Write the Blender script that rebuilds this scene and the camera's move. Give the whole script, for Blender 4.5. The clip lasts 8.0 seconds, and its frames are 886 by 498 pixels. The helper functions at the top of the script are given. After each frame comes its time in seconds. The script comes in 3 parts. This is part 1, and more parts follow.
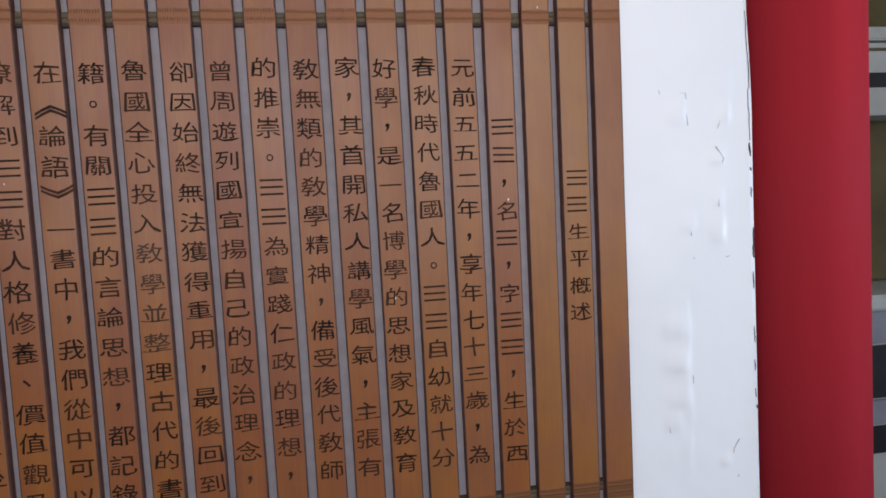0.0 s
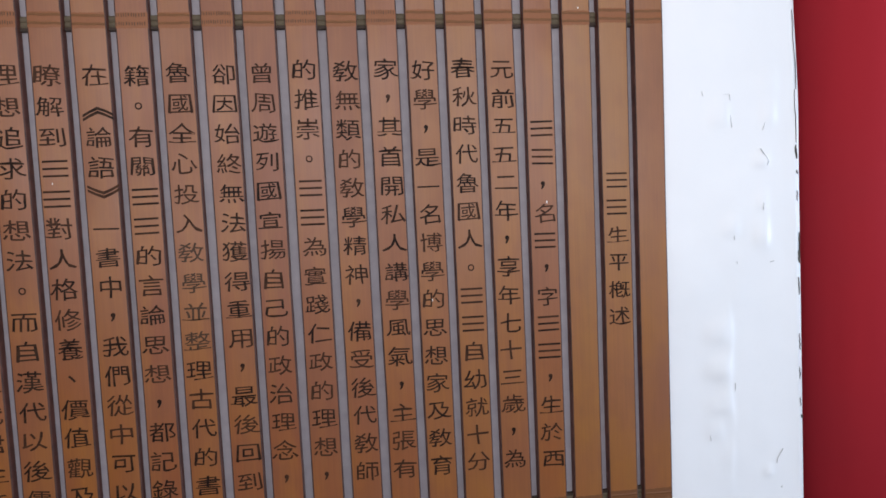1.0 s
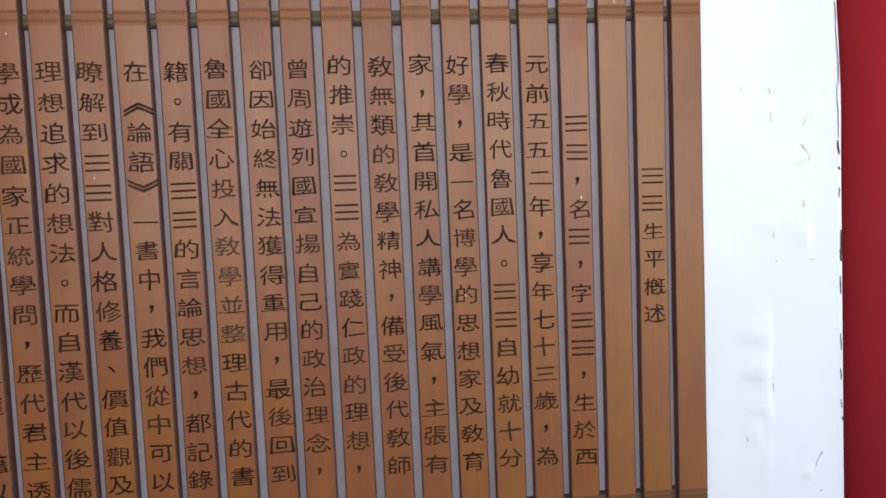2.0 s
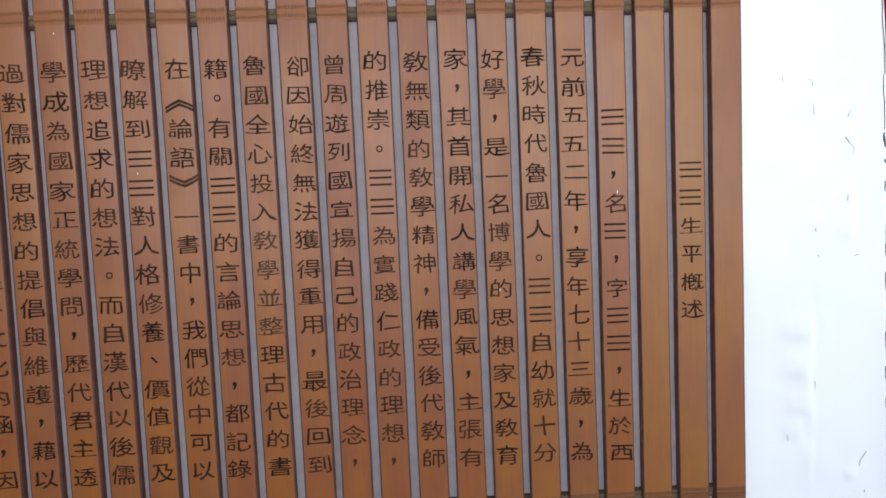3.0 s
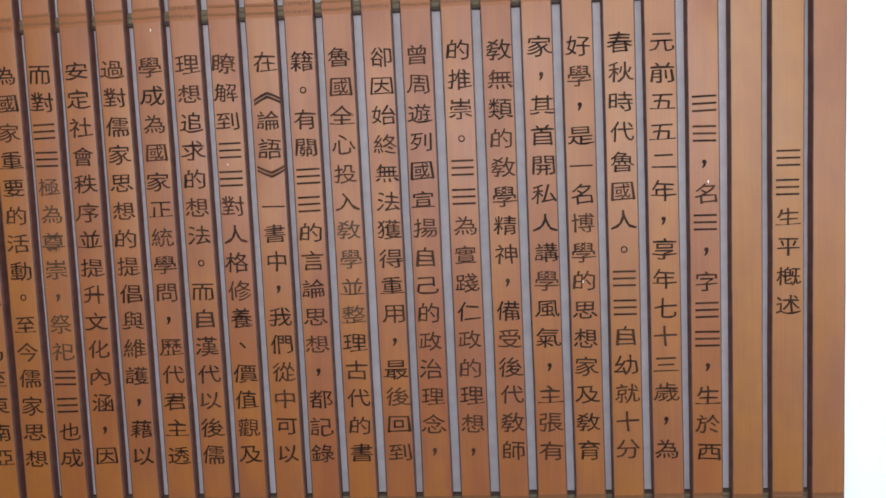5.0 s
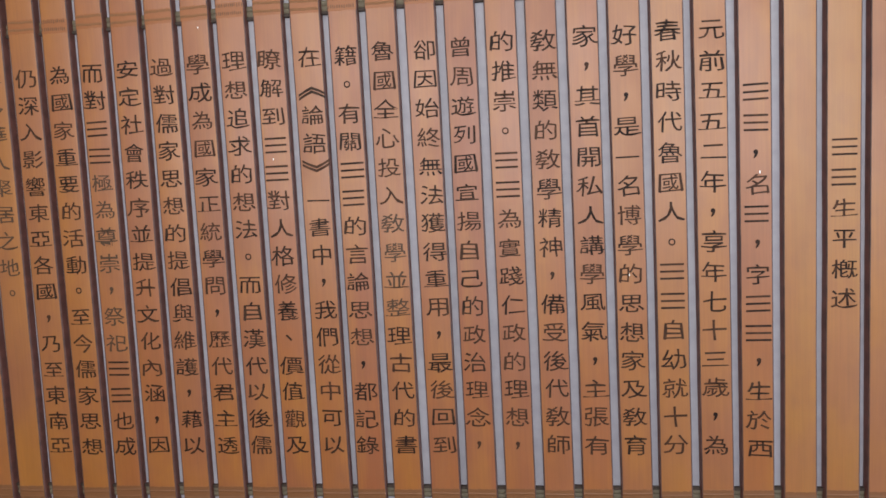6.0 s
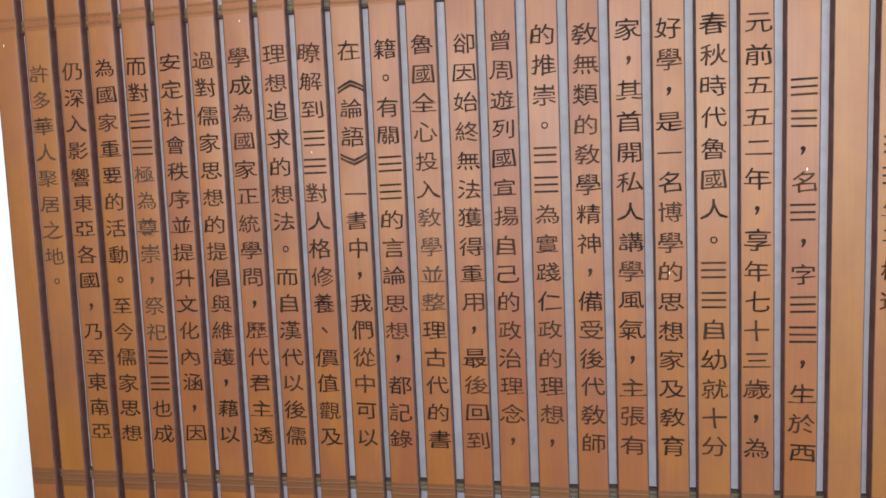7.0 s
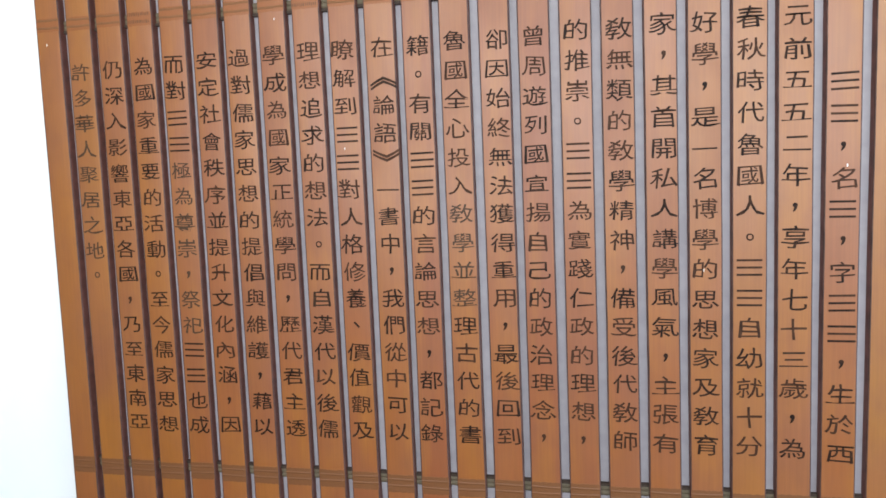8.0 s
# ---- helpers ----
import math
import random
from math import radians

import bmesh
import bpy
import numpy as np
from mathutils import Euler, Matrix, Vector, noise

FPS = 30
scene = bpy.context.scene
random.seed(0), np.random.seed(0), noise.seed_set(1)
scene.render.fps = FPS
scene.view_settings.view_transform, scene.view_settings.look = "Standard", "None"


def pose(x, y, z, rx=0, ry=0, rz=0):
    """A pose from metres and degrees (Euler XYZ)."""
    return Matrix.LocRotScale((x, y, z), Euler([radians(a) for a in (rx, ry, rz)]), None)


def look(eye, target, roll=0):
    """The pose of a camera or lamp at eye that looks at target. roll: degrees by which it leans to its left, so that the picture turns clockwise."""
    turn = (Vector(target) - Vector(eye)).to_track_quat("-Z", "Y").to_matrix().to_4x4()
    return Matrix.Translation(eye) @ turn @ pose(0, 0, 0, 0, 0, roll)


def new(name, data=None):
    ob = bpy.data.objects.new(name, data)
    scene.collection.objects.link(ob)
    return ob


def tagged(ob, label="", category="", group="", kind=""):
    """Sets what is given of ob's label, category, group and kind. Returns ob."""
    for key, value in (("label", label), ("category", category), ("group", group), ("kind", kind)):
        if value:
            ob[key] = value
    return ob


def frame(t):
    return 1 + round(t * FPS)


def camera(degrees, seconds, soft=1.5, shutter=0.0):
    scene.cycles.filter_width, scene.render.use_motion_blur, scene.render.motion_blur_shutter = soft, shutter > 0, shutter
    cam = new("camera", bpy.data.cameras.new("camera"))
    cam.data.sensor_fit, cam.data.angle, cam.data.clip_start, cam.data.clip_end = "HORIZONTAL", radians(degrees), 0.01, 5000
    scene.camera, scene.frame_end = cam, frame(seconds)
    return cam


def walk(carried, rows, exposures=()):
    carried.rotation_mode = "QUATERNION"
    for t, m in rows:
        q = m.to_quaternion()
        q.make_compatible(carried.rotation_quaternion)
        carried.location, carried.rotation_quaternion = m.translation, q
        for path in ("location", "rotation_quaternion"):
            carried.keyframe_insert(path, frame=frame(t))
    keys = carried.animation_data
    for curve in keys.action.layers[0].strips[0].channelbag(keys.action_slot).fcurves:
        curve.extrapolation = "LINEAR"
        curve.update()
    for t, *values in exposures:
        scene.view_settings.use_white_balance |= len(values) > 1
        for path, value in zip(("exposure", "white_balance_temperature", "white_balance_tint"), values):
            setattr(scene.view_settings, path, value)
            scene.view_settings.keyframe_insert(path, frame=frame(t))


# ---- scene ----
cam = camera(65.7, 8.0, 1.6)
PATH = [
    (0, (-0.1743, -1.0676, 1.5220), (0.1739, 0.8982, 1.4024), -2.80),
    (0.5, (-0.1768, -1.0659, 1.5225), (0.1182, 0.9089, 1.4069), -2.72),
    (1, (-0.1814, -1.0624, 1.5218), (0.0742, 0.9182, 1.4129), -2.44),
    (1.5, (-0.1861, -1.0606, 1.5165), (0.0309, 0.9249, 1.4138), -2.28),
    (3, (-0.1917, -1.0641, 1.5124), (-0.1149, 0.9312, 1.3991), -2.24),
    (3.5, (-0.1954, -1.0652, 1.5135), (-0.1652, 0.9309, 1.3918), -2.24),
    (4, (-0.1988, -1.0661, 1.5160), (-0.2207, 0.9298, 1.3894), -1.93),
    (4.5, (-0.2028, -1.0603, 1.5135), (-0.2775, 0.9341, 1.3849), -1.86),
    (6, (-0.2171, -1.0562, 1.5150), (-0.4579, 0.9234, 1.3627), -2.57),
    (6.5, (-0.2223, -1.0552, 1.5146), (-0.5072, 0.9183, 1.3584), -2.12),
    (7, (-0.2273, -1.0532, 1.5132), (-0.5555, 0.9131, 1.3523), -1.95),
    (7.5, (-0.2300, -1.0538, 1.5136), (-0.6004, 0.9045, 1.3463), -2.03),
    (8, (-0.2312, -1.0570, 1.5138), (-0.6417, 0.8930, 1.3435), -1.90),
]
EXPOSURES = [(0.0, -1.33, 6500, 10), (0.5, -1.25, 6470, 10), (1.0, -1.16, 6450, 9), (1.5, -1.05, 6450, 8), (2.8, -0.90, 6420, 6),
             (3.5, -0.82, 6420, 5), (4.5, -0.68, 6420, 4), (6.0, -0.38, 6280, 2), (7.0, -0.24, 6220, 0), (8.0, -0.18, 6200, -1)]
walk(cam, [(t, look(eye, target, roll)) for t, eye, target, roll in PATH], EXPOSURES)

# ---- world, daylight and exposure ----
world = bpy.data.worlds.new("sky")
scene.world = world
world.use_nodes = True
wn = world.node_tree
sky = wn.nodes.new("ShaderNodeTexSky")
sky.sky_type, sky.sun_disc = "NISHITA", False
sky.sun_elevation, sky.sun_rotation = radians(50), radians(160)
wn.links.new(sky.outputs["Color"], wn.nodes["Background"].inputs["Color"])
wn.nodes["Background"].inputs["Strength"].default_value = 0.1


def area_lamp(name, eye, target, wide, high, watts, colour):
    data = bpy.data.lights.new(name, "AREA")
    data.shape, data.size, data.size_y, data.energy, data.color = "RECTANGLE", wide, high, watts, colour
    ob = new(name, data)
    ob.matrix_world = look(eye, target)
    return ob


# main lamp, added behind the camera as daylight; its wide window is assumed, unseen
area_lamp("assumed_window_light", (-0.15, -2.32, 2.02), (-0.1, 0, 1.9), 3.6, 1.25, 113, (0.97, 0.95, 1.0))
# blue lamp added to brighten board and pillar from the right; its window is unseen
area_lamp("assumed_side_light", (3.08, -1.2, 1.4), (0, -1.2, 1.35), 1.1, 1.1, 142, (0.56, 0.75, 1.0))

# ---- materials ----


def material(name, roughness=0.5, metallic=0.0, specular=0.5):
    mat = bpy.data.materials.new(name)
    mat.use_nodes = True
    nt = mat.node_tree
    bsdf = nt.nodes["Principled BSDF"]
    bsdf.inputs["Roughness"].default_value = roughness
    bsdf.inputs["Metallic"].default_value = metallic
    bsdf.inputs["Specular IOR Level"].default_value = specular
    return mat, nt, bsdf


def node(nt, kind, **values):
    n = nt.nodes.new(kind)
    for key, value in values.items():
        n.inputs[key.replace("_", " ")].default_value = value
    return n


def coords(nt, stretch=(1, 1, 1), shift=False):
    """Object coordinates, stretched; shift: moved on by the object's own random number."""
    tc = nt.nodes.new("ShaderNodeTexCoord")
    mp = nt.nodes.new("ShaderNodeMapping")
    mp.inputs["Scale"].default_value = stretch
    nt.links.new(tc.outputs["Object"], mp.inputs["Vector"])
    if shift:
        oi = nt.nodes.new("ShaderNodeObjectInfo")
        mul = nt.nodes.new("ShaderNodeVectorMath")
        mul.operation = "SCALE"
        mul.inputs[0].default_value = (37.0, 11.0, 23.0)
        nt.links.new(oi.outputs["Random"], mul.inputs["Scale"])
        nt.links.new(mul.outputs["Vector"], mp.inputs["Location"])
    return mp.outputs["Vector"]


def noise_tex(nt, vector, scale, detail=4.0, rough=0.55):
    n = node(nt, "ShaderNodeTexNoise", Scale=scale, Detail=detail, Roughness=rough)
    nt.links.new(vector, n.inputs["Vector"])
    return n.outputs["Fac"]


def ramp(nt, fac, stops):
    r = nt.nodes.new("ShaderNodeValToRGB")
    els = r.color_ramp.elements
    r.color_ramp.interpolation = "EASE"
    while len(els) < len(stops):
        els.new(0.5)
    for el, (at, colour) in zip(els, stops):
        el.position, el.color = at, (*colour, 1.0)
    nt.links.new(fac, r.inputs["Fac"])
    return r.outputs["Color"]


def mix(nt, fac, a, b, blend="MIX"):
    m = nt.nodes.new("ShaderNodeMix")
    m.data_type, m.blend_type = "RGBA", blend
    for sock, value in ((m.inputs["Factor"], fac), (m.inputs["A"], a), (m.inputs["B"], b)):
        if isinstance(value, (int, float)):
            sock.default_value = value
        elif isinstance(value, tuple):
            sock.default_value = (*value, 1.0)
        else:
            nt.links.new(value, sock)
    return m.outputs["Result"]


def bump(nt, bsdf, height, strength, distance):
    b = node(nt, "ShaderNodeBump", Strength=strength, Distance=distance)
    nt.links.new(height, b.inputs["Height"])
    nt.links.new(b.outputs["Normal"], bsdf.inputs["Normal"])


def wood_material():
    mat, nt, bsdf = material("lacquered_bamboo", 0.46, specular=0.5)
    oi = nt.nodes.new("ShaderNodeObjectInfo")
    tone = nt.nodes.new("ShaderNodeSeparateColor")
    nt.links.new(oi.outputs["Color"], tone.inputs["Color"])
    base = ramp(nt, tone.outputs["Red"], [(0.0, (0.216, 0.0576, 0.0155)), (0.5, (0.238, 0.0701, 0.0132)), (1.0, (0.268, 0.0970, 0.0120))])
    long = noise_tex(nt, coords(nt, (1, 1, 0.16), True), 26.0, 3.0)
    base = mix(nt, ramp(nt, long, [(0.40, (0, 0, 0)), (0.70, (0.8, 0.8, 0.8))]), base, (0.282, 0.0952, 0.0115))
    blot = noise_tex(nt, coords(nt, (1, 1, 0.5), True), 9.0, 3.0)
    base = mix(nt, ramp(nt, blot, [(0.44, (0, 0, 0)), (0.74, (0.6, 0.6, 0.6))]), base, (0.175, 0.0450, 0.0132))
    rosy = noise_tex(nt, coords(nt, (1, 1, 0.35), True), 13.0, 2.0)
    base = mix(nt, ramp(nt, rosy, [(0.44, (0, 0, 0)), (0.74, (0.42, 0.42, 0.42))]), base, (0.232, 0.0700, 0.0260))
    grain = noise_tex(nt, coords(nt, (1, 1, 0.02), True), 420.0, 5.0, 0.65)
    mottle = noise_tex(nt, coords(nt, (1, 1, 0.7), True), 38.0, 2.0)
    base = mix(nt, ramp(nt, mottle, [(0.40, (0, 0, 0)), (0.75, (0.3, 0.3, 0.3))]), base, (0.202, 0.0618, 0.0161))
    base = mix(nt, 0.22, base, ramp(nt, grain, [(0.3, (0.50, 0.46, 0.42)), (0.7, (1.0, 1.0, 1.0))]), "MULTIPLY")
    nt.links.new(base, bsdf.inputs["Base Color"])
    rough = ramp(nt, blot, [(0.3, (0.38, 0.38, 0.38)), (0.7, (0.50, 0.50, 0.50))])
    nt.links.new(rough, bsdf.inputs["Roughness"])
    bsdf.inputs["Coat Weight"].default_value = 0.25
    nt.links.new(rough, bsdf.inputs["Coat Roughness"])
    bump(nt, bsdf, grain, 0.12, 0.0006)
    return mat


def ink_material():
    mat, nt, bsdf = material("black_brown_ink", 0.55, specular=0.08)
    wear = noise_tex(nt, coords(nt, (1, 1, 1), True), 3.2, 4.0)
    big = noise_tex(nt, coords(nt, (1, 1, 1), True), 1.1, 2.0)
    col = mix(nt, ramp(nt, wear, [(0.42, (0, 0, 0)), (0.72, (0.8, 0.8, 0.8))]), (0.015, 0.008, 0.006), (0.058, 0.025, 0.013))
    col = mix(nt, ramp(nt, big, [(0.45, (0, 0, 0)), (0.8, (0.6, 0.6, 0.6))]), col, (0.055, 0.029, 0.017))
    # some signs keep less ink than others
    oi = nt.nodes.new("ShaderNodeObjectInfo")
    col = mix(nt, ramp(nt, oi.outputs["Random"], [(0.5, (0, 0, 0)), (1.0, (0.32, 0.32, 0.32))]), col, (0.098, 0.040, 0.020))
    nt.links.new(col, bsdf.inputs["Base Color"])
    return mat


def faded_ink_material():
    mat, nt, bsdf = material("faded_ink", 0.5, specular=0.15)
    wear = noise_tex(nt, coords(nt), 30.0, 4.0)
    nt.links.new(mix(nt, wear, (0.042, 0.023, 0.014), (0.085, 0.044, 0.024)), bsdf.inputs["Base Color"])
    return mat


def cord_material(name, dark, light, roughness=0.65):
    mat, nt, bsdf = material(name, roughness, specular=0.28)
    twist = noise_tex(nt, coords(nt, (1, 1, 1), True), 260.0, 3.0)
    nt.links.new(mix(nt, twist, dark, light), bsdf.inputs["Base Color"])
    bump(nt, bsdf, twist, 0.4, 0.0008)
    return mat


def vinyl_material():
    mat, nt, bsdf = material("white_sheet", 0.31, specular=0.5)
    v = coords(nt)
    large = noise_tex(nt, v, 5.0, 3.0)
    fine = noise_tex(nt, v, 90.0, 4.0)
    col = mix(nt, ramp(nt, large, [(0.1, (0, 0, 0)), (0.9, (1, 1, 1))]), (0.82, 0.81, 0.82), (0.77, 0.765, 0.78))
    col = mix(nt, ramp(nt, fine, [(0.60, (0, 0, 0)), (0.9, (0.15, 0.15, 0.15))]), col, (0.66, 0.66, 0.65))
    nt.links.new(col, bsdf.inputs["Base Color"])
    bump(nt, bsdf, noise_tex(nt, v, 22.0, 3.0), 0.10, 0.003)
    return mat


def red_material():
    mat, nt, bsdf = material("red_paint", 0.7, specular=0.02)
    streak = noise_tex(nt, coords(nt, (1, 1, 0.08)), 14.0, 3.0)
    cloud = noise_tex(nt, coords(nt), 3.5, 3.0)
    fine = noise_tex(nt, coords(nt), 160.0, 3.0)
    col = mix(nt, ramp(nt, streak, [(0.3, (0, 0, 0)), (0.75, (1, 1, 1))]), (0.330, 0.020, 0.029), (0.370, 0.023, 0.033))
    col = mix(nt, ramp(nt, cloud, [(0.4, (0, 0, 0)), (0.75, (0.8, 0.8, 0.8))]), col, (0.320, 0.024, 0.034))
    nt.links.new(col, bsdf.inputs["Base Color"])
    bump(nt, bsdf, fine, 0.08, 0.001)
    return mat


def plain_material(name, a, b, scale=8.0, roughness=0.6):
    mat, nt, bsdf = material(name, roughness, specular=0.4)
    f = noise_tex(nt, coords(nt), scale, 5.0)
    nt.links.new(mix(nt, ramp(nt, f, [(0.3, (0, 0, 0)), (0.7, (1, 1, 1))]), a, b), bsdf.inputs["Base Color"])
    bump(nt, bsdf, noise_tex(nt, coords(nt), scale * 20, 3.0), 0.1, 0.002)
    return mat


WOOD, INK, FADED = wood_material(), ink_material(), faded_ink_material()
STRAND = cord_material("pale_olive_cord", (0.135, 0.056, 0.022), (0.200, 0.082, 0.030))
CORD = cord_material("olive_cord", (0.105, 0.082, 0.052), (0.165, 0.130, 0.085))
BAND = cord_material("brown_thread", (0.200, 0.068, 0.022), (0.245, 0.083, 0.027), 0.40)
STITCH = cord_material("brown_stitches", (0.075, 0.036, 0.018), (0.120, 0.056, 0.026))
LOWBAND = cord_material("olive_thread", (0.132, 0.050, 0.018), (0.160, 0.061, 0.022), 0.45)
DARK_BAR = cord_material("dark_brown_bar", (0.032, 0.020, 0.015), (0.062, 0.040, 0.028))
SHEET, RED = vinyl_material(), red_material()
CORE = plain_material("board_core", (0.60, 0.50, 0.45), (0.72, 0.64, 0.58), 30.0)
# grey of the gaps: the slips' shade on the white board, as a colour
GAP_SHADE = plain_material("lilac_grey_gap_shade", (0.325, 0.295, 0.320), (0.375, 0.340, 0.365), 40.0, 0.55)
# slip sides: dark brown, with the shade in the gaps put into the colour
FLANK = plain_material("dark_shaded_flank", (0.100, 0.034, 0.024), (0.155, 0.052, 0.036), 60.0, 0.6)
# thin edge line: the dark edge and its contact shade in one colour
RIM = plain_material("dark_shaded_rim", (0.040, 0.018, 0.014), (0.080, 0.034, 0.024), 60.0, 0.6)
CREASE = plain_material("grey_crease", (0.36, 0.36, 0.37), (0.55, 0.55, 0.56), 90.0, 0.6)
CRACK = plain_material("dark_crack", (0.030, 0.028, 0.026), (0.090, 0.080, 0.070), 90.0, 0.8)
FLECK = plain_material("white_fleck", (0.75, 0.70, 0.62), (0.82, 0.80, 0.76), 200.0, 0.4)
WALL = plain_material("wall_paint", (0.62, 0.59, 0.52), (0.68, 0.65, 0.58), 2.0)
CEILING = plain_material("ceiling_paint", (0.74, 0.71, 0.66), (0.79, 0.77, 0.72), 2.0)
FLOOR = plain_material("floor_tile", (0.065, 0.065, 0.07), (0.10, 0.10, 0.11), 3.0, 0.35)
OLIVE = plain_material("olive_wood", (0.100, 0.075, 0.030), (0.150, 0.115, 0.050), 4.0)
OFFWHITE = plain_material("off_white_laminate", (0.42, 0.41, 0.38), (0.49, 0.48, 0.45), 6.0, 0.45)
GREY = plain_material("grey_laminate", (0.20, 0.19, 0.22), (0.26, 0.25, 0.28), 6.0, 0.45)
BLACK = plain_material("black_laminate", (0.012, 0.011, 0.014), (0.022, 0.020, 0.024), 6.0, 0.4)

# ---- mesh helpers ----


def part(name, bm, mat, parent=None, label=""):
    """One mesh object from a bmesh, under its thing or part."""
    me = bpy.data.meshes.new(name)
    bm.normal_update()
    bm.to_mesh(me)
    bm.free()
    return part_of(name, me, mat, parent, label)


def part_of(name, me, mat, parent=None, label=""):
    if mat and not me.materials:
        me.materials.append(mat)
    ob = new(name, me)
    ob.parent = parent
    return tagged(ob, label)


def box(x0, x1, y0, y1, z0, z1, soft=0.0):
    bm = bmesh.new()
    bmesh.ops.create_cube(bm, size=1)
    for v in bm.verts:
        v.co = Vector(((x0 + x1) / 2 + v.co.x * (x1 - x0), (y0 + y1) / 2 + v.co.y * (y1 - y0), (z0 + z1) / 2 + v.co.z * (z1 - z0)))
    if soft:
        bmesh.ops.bevel(bm, geom=bm.edges[:], offset=soft, segments=2, affect="EDGES")
    return bm


def smooth(ob):
    for p in ob.data.polygons:
        p.use_smooth = True
    return ob


def strip_line(points, width, lift):
    """A thin raised line through points (x, z), facing the viewer's side (-y), tapered at both ends."""
    bm = bmesh.new()
    rows = []
    n = len(points)
    for i, (x, z) in enumerate(points):
        a, b = points[max(i - 1, 0)], points[min(i + 1, n - 1)]
        d = Vector((b[0] - a[0], b[1] - a[1])).normalized()
        w = width * (0.25 + 0.75 * math.sin(math.pi * (i + 0.5) / n)) / 2
        nx, nz = -d.y * w, d.x * w
        rows.append([bm.verts.new((x + nx, 0.001, z + nz)), bm.verts.new((x + nx * 0.7, -lift, z + nz * 0.7)),
                     bm.verts.new((x - nx * 0.7, -lift, z - nz * 0.7)), bm.verts.new((x - nx, 0.001, z - nz))])
    for a, b in zip(rows, rows[1:]):
        for j in range(3):
            bm.faces.new((a[j], a[j + 1], b[j + 1], b[j]))
    bm.faces.new(rows[0])
    bm.faces.new(rows[-1])
    bmesh.ops.recalc_face_normals(bm, faces=bm.faces[:])
    return bm


# ---- the room ----
X0, X1, Y0, Y1, TOP = -3.4, 3.0, -2.45, 1.75, 3.0
for name, b, mat, label in [
    ("floor", (X0 - 0.2, X1 + 0.2, Y0 - 0.2, Y1 + 0.2, -0.12, 0.0), FLOOR, "grey tiled floor of the hall"),
    ("ceiling", (X0 - 0.2, X1 + 0.2, Y0 - 0.2, Y1 + 0.2, TOP, TOP + 0.12), CEILING, "plain warm white painted ceiling"),
    ("wall_north", (X0 - 0.2, X1 + 0.2, Y1, Y1 + 0.2, 0.0, TOP), WALL, "plain cream painted wall"),
    ("wall_west", (X0 - 0.2, X0, Y0, Y1, 0.0, TOP), WALL, "plain cream painted side wall"),
]:
    tagged(part(name, box(*b), mat), label, name.split("_")[0], kind="structure")


def pieces(boxes):
    out = bmesh.new()
    for b in boxes:
        me, one = bpy.data.meshes.new("piece"), box(*b)
        one.to_mesh(me)
        one.free()
        out.from_mesh(me)
        bpy.data.meshes.remove(me)
    return out


# the wall behind the camera and the side wall, each with an opening added for its lamp
south = pieces([(x0, x1, Y0 - 0.2, Y0, z0, z1) for x0, x1, z0, z1 in (
    (X0 - 0.2, X1 + 0.2, 0.0, 1.36), (X0 - 0.2, -2.0, 1.36, 2.68), (1.7, X1 + 0.2, 1.36, 2.68), (X0 - 0.2, X1 + 0.2, 2.68, TOP))])
tagged(part("wall_south", south, WALL), "plain cream wall with a wide opening added for a lamp", "wall", kind="structure")
east = pieces([(X1, X1 + 0.2, Y0, -1.77, 0.0, TOP), (X1, X1 + 0.2, -0.63, Y1, 0.0, TOP), (X1, X1 + 0.2, -1.77, -0.63, 1.98, TOP), (X1, X1 + 0.2, -1.77, -0.63, 0.0, 0.82)])
tagged(part("wall_east", east, WALL), "plain cream side wall with an opening added for a lamp", "wall", kind="structure")

# ---- the white display board ----
scroll = tagged(new("bamboo_scroll"), "brown lacquered bamboo scroll with dark lettering, mounted on white board", "scroll")
FACE, BACK = -0.012, 0.0052  # front of the slips, front of the board
BX0, BX1 = -1.386, 0.566
board = tagged(new("display_board"), "white display board with blistered sheet and chipped edge", "display board")
part("core", box(BX0 + 0.004, BX1 - 0.004, BACK + 0.004, 0.045, 0.0, 2.35, 0.003), CORE, board)

# blisters of the loose sheet: x, z, half width, half height, rise; their right flank is steep
BLISTERS = [(0.424, 1.668, 0.017, 0.024, 0.0052), (0.510, 1.668, 0.014, 0.022, 0.0048), (0.510, 1.716, 0.016, 0.022, 0.0036),
            (0.496, 1.588, 0.014, 0.014, 0.0042), (0.497, 1.520, 0.010, 0.018, 0.0030), (0.495, 1.470, 0.013, 0.028, 0.0045),
            (0.440, 1.480, 0.014, 0.018, 0.0034), (0.412, 1.243, 0.022, 0.020, 0.0050), (0.410, 1.305, 0.020, 0.020, 0.0045),
            (0.416, 1.182, 0.020, 0.020, 0.0042), (0.404, 1.140, 0.014, 0.018, 0.0036), (0.432, 1.130, 0.010, 0.026, -0.0025),
            (0.500, 1.060, 0.008, 0.010, 0.0040)]


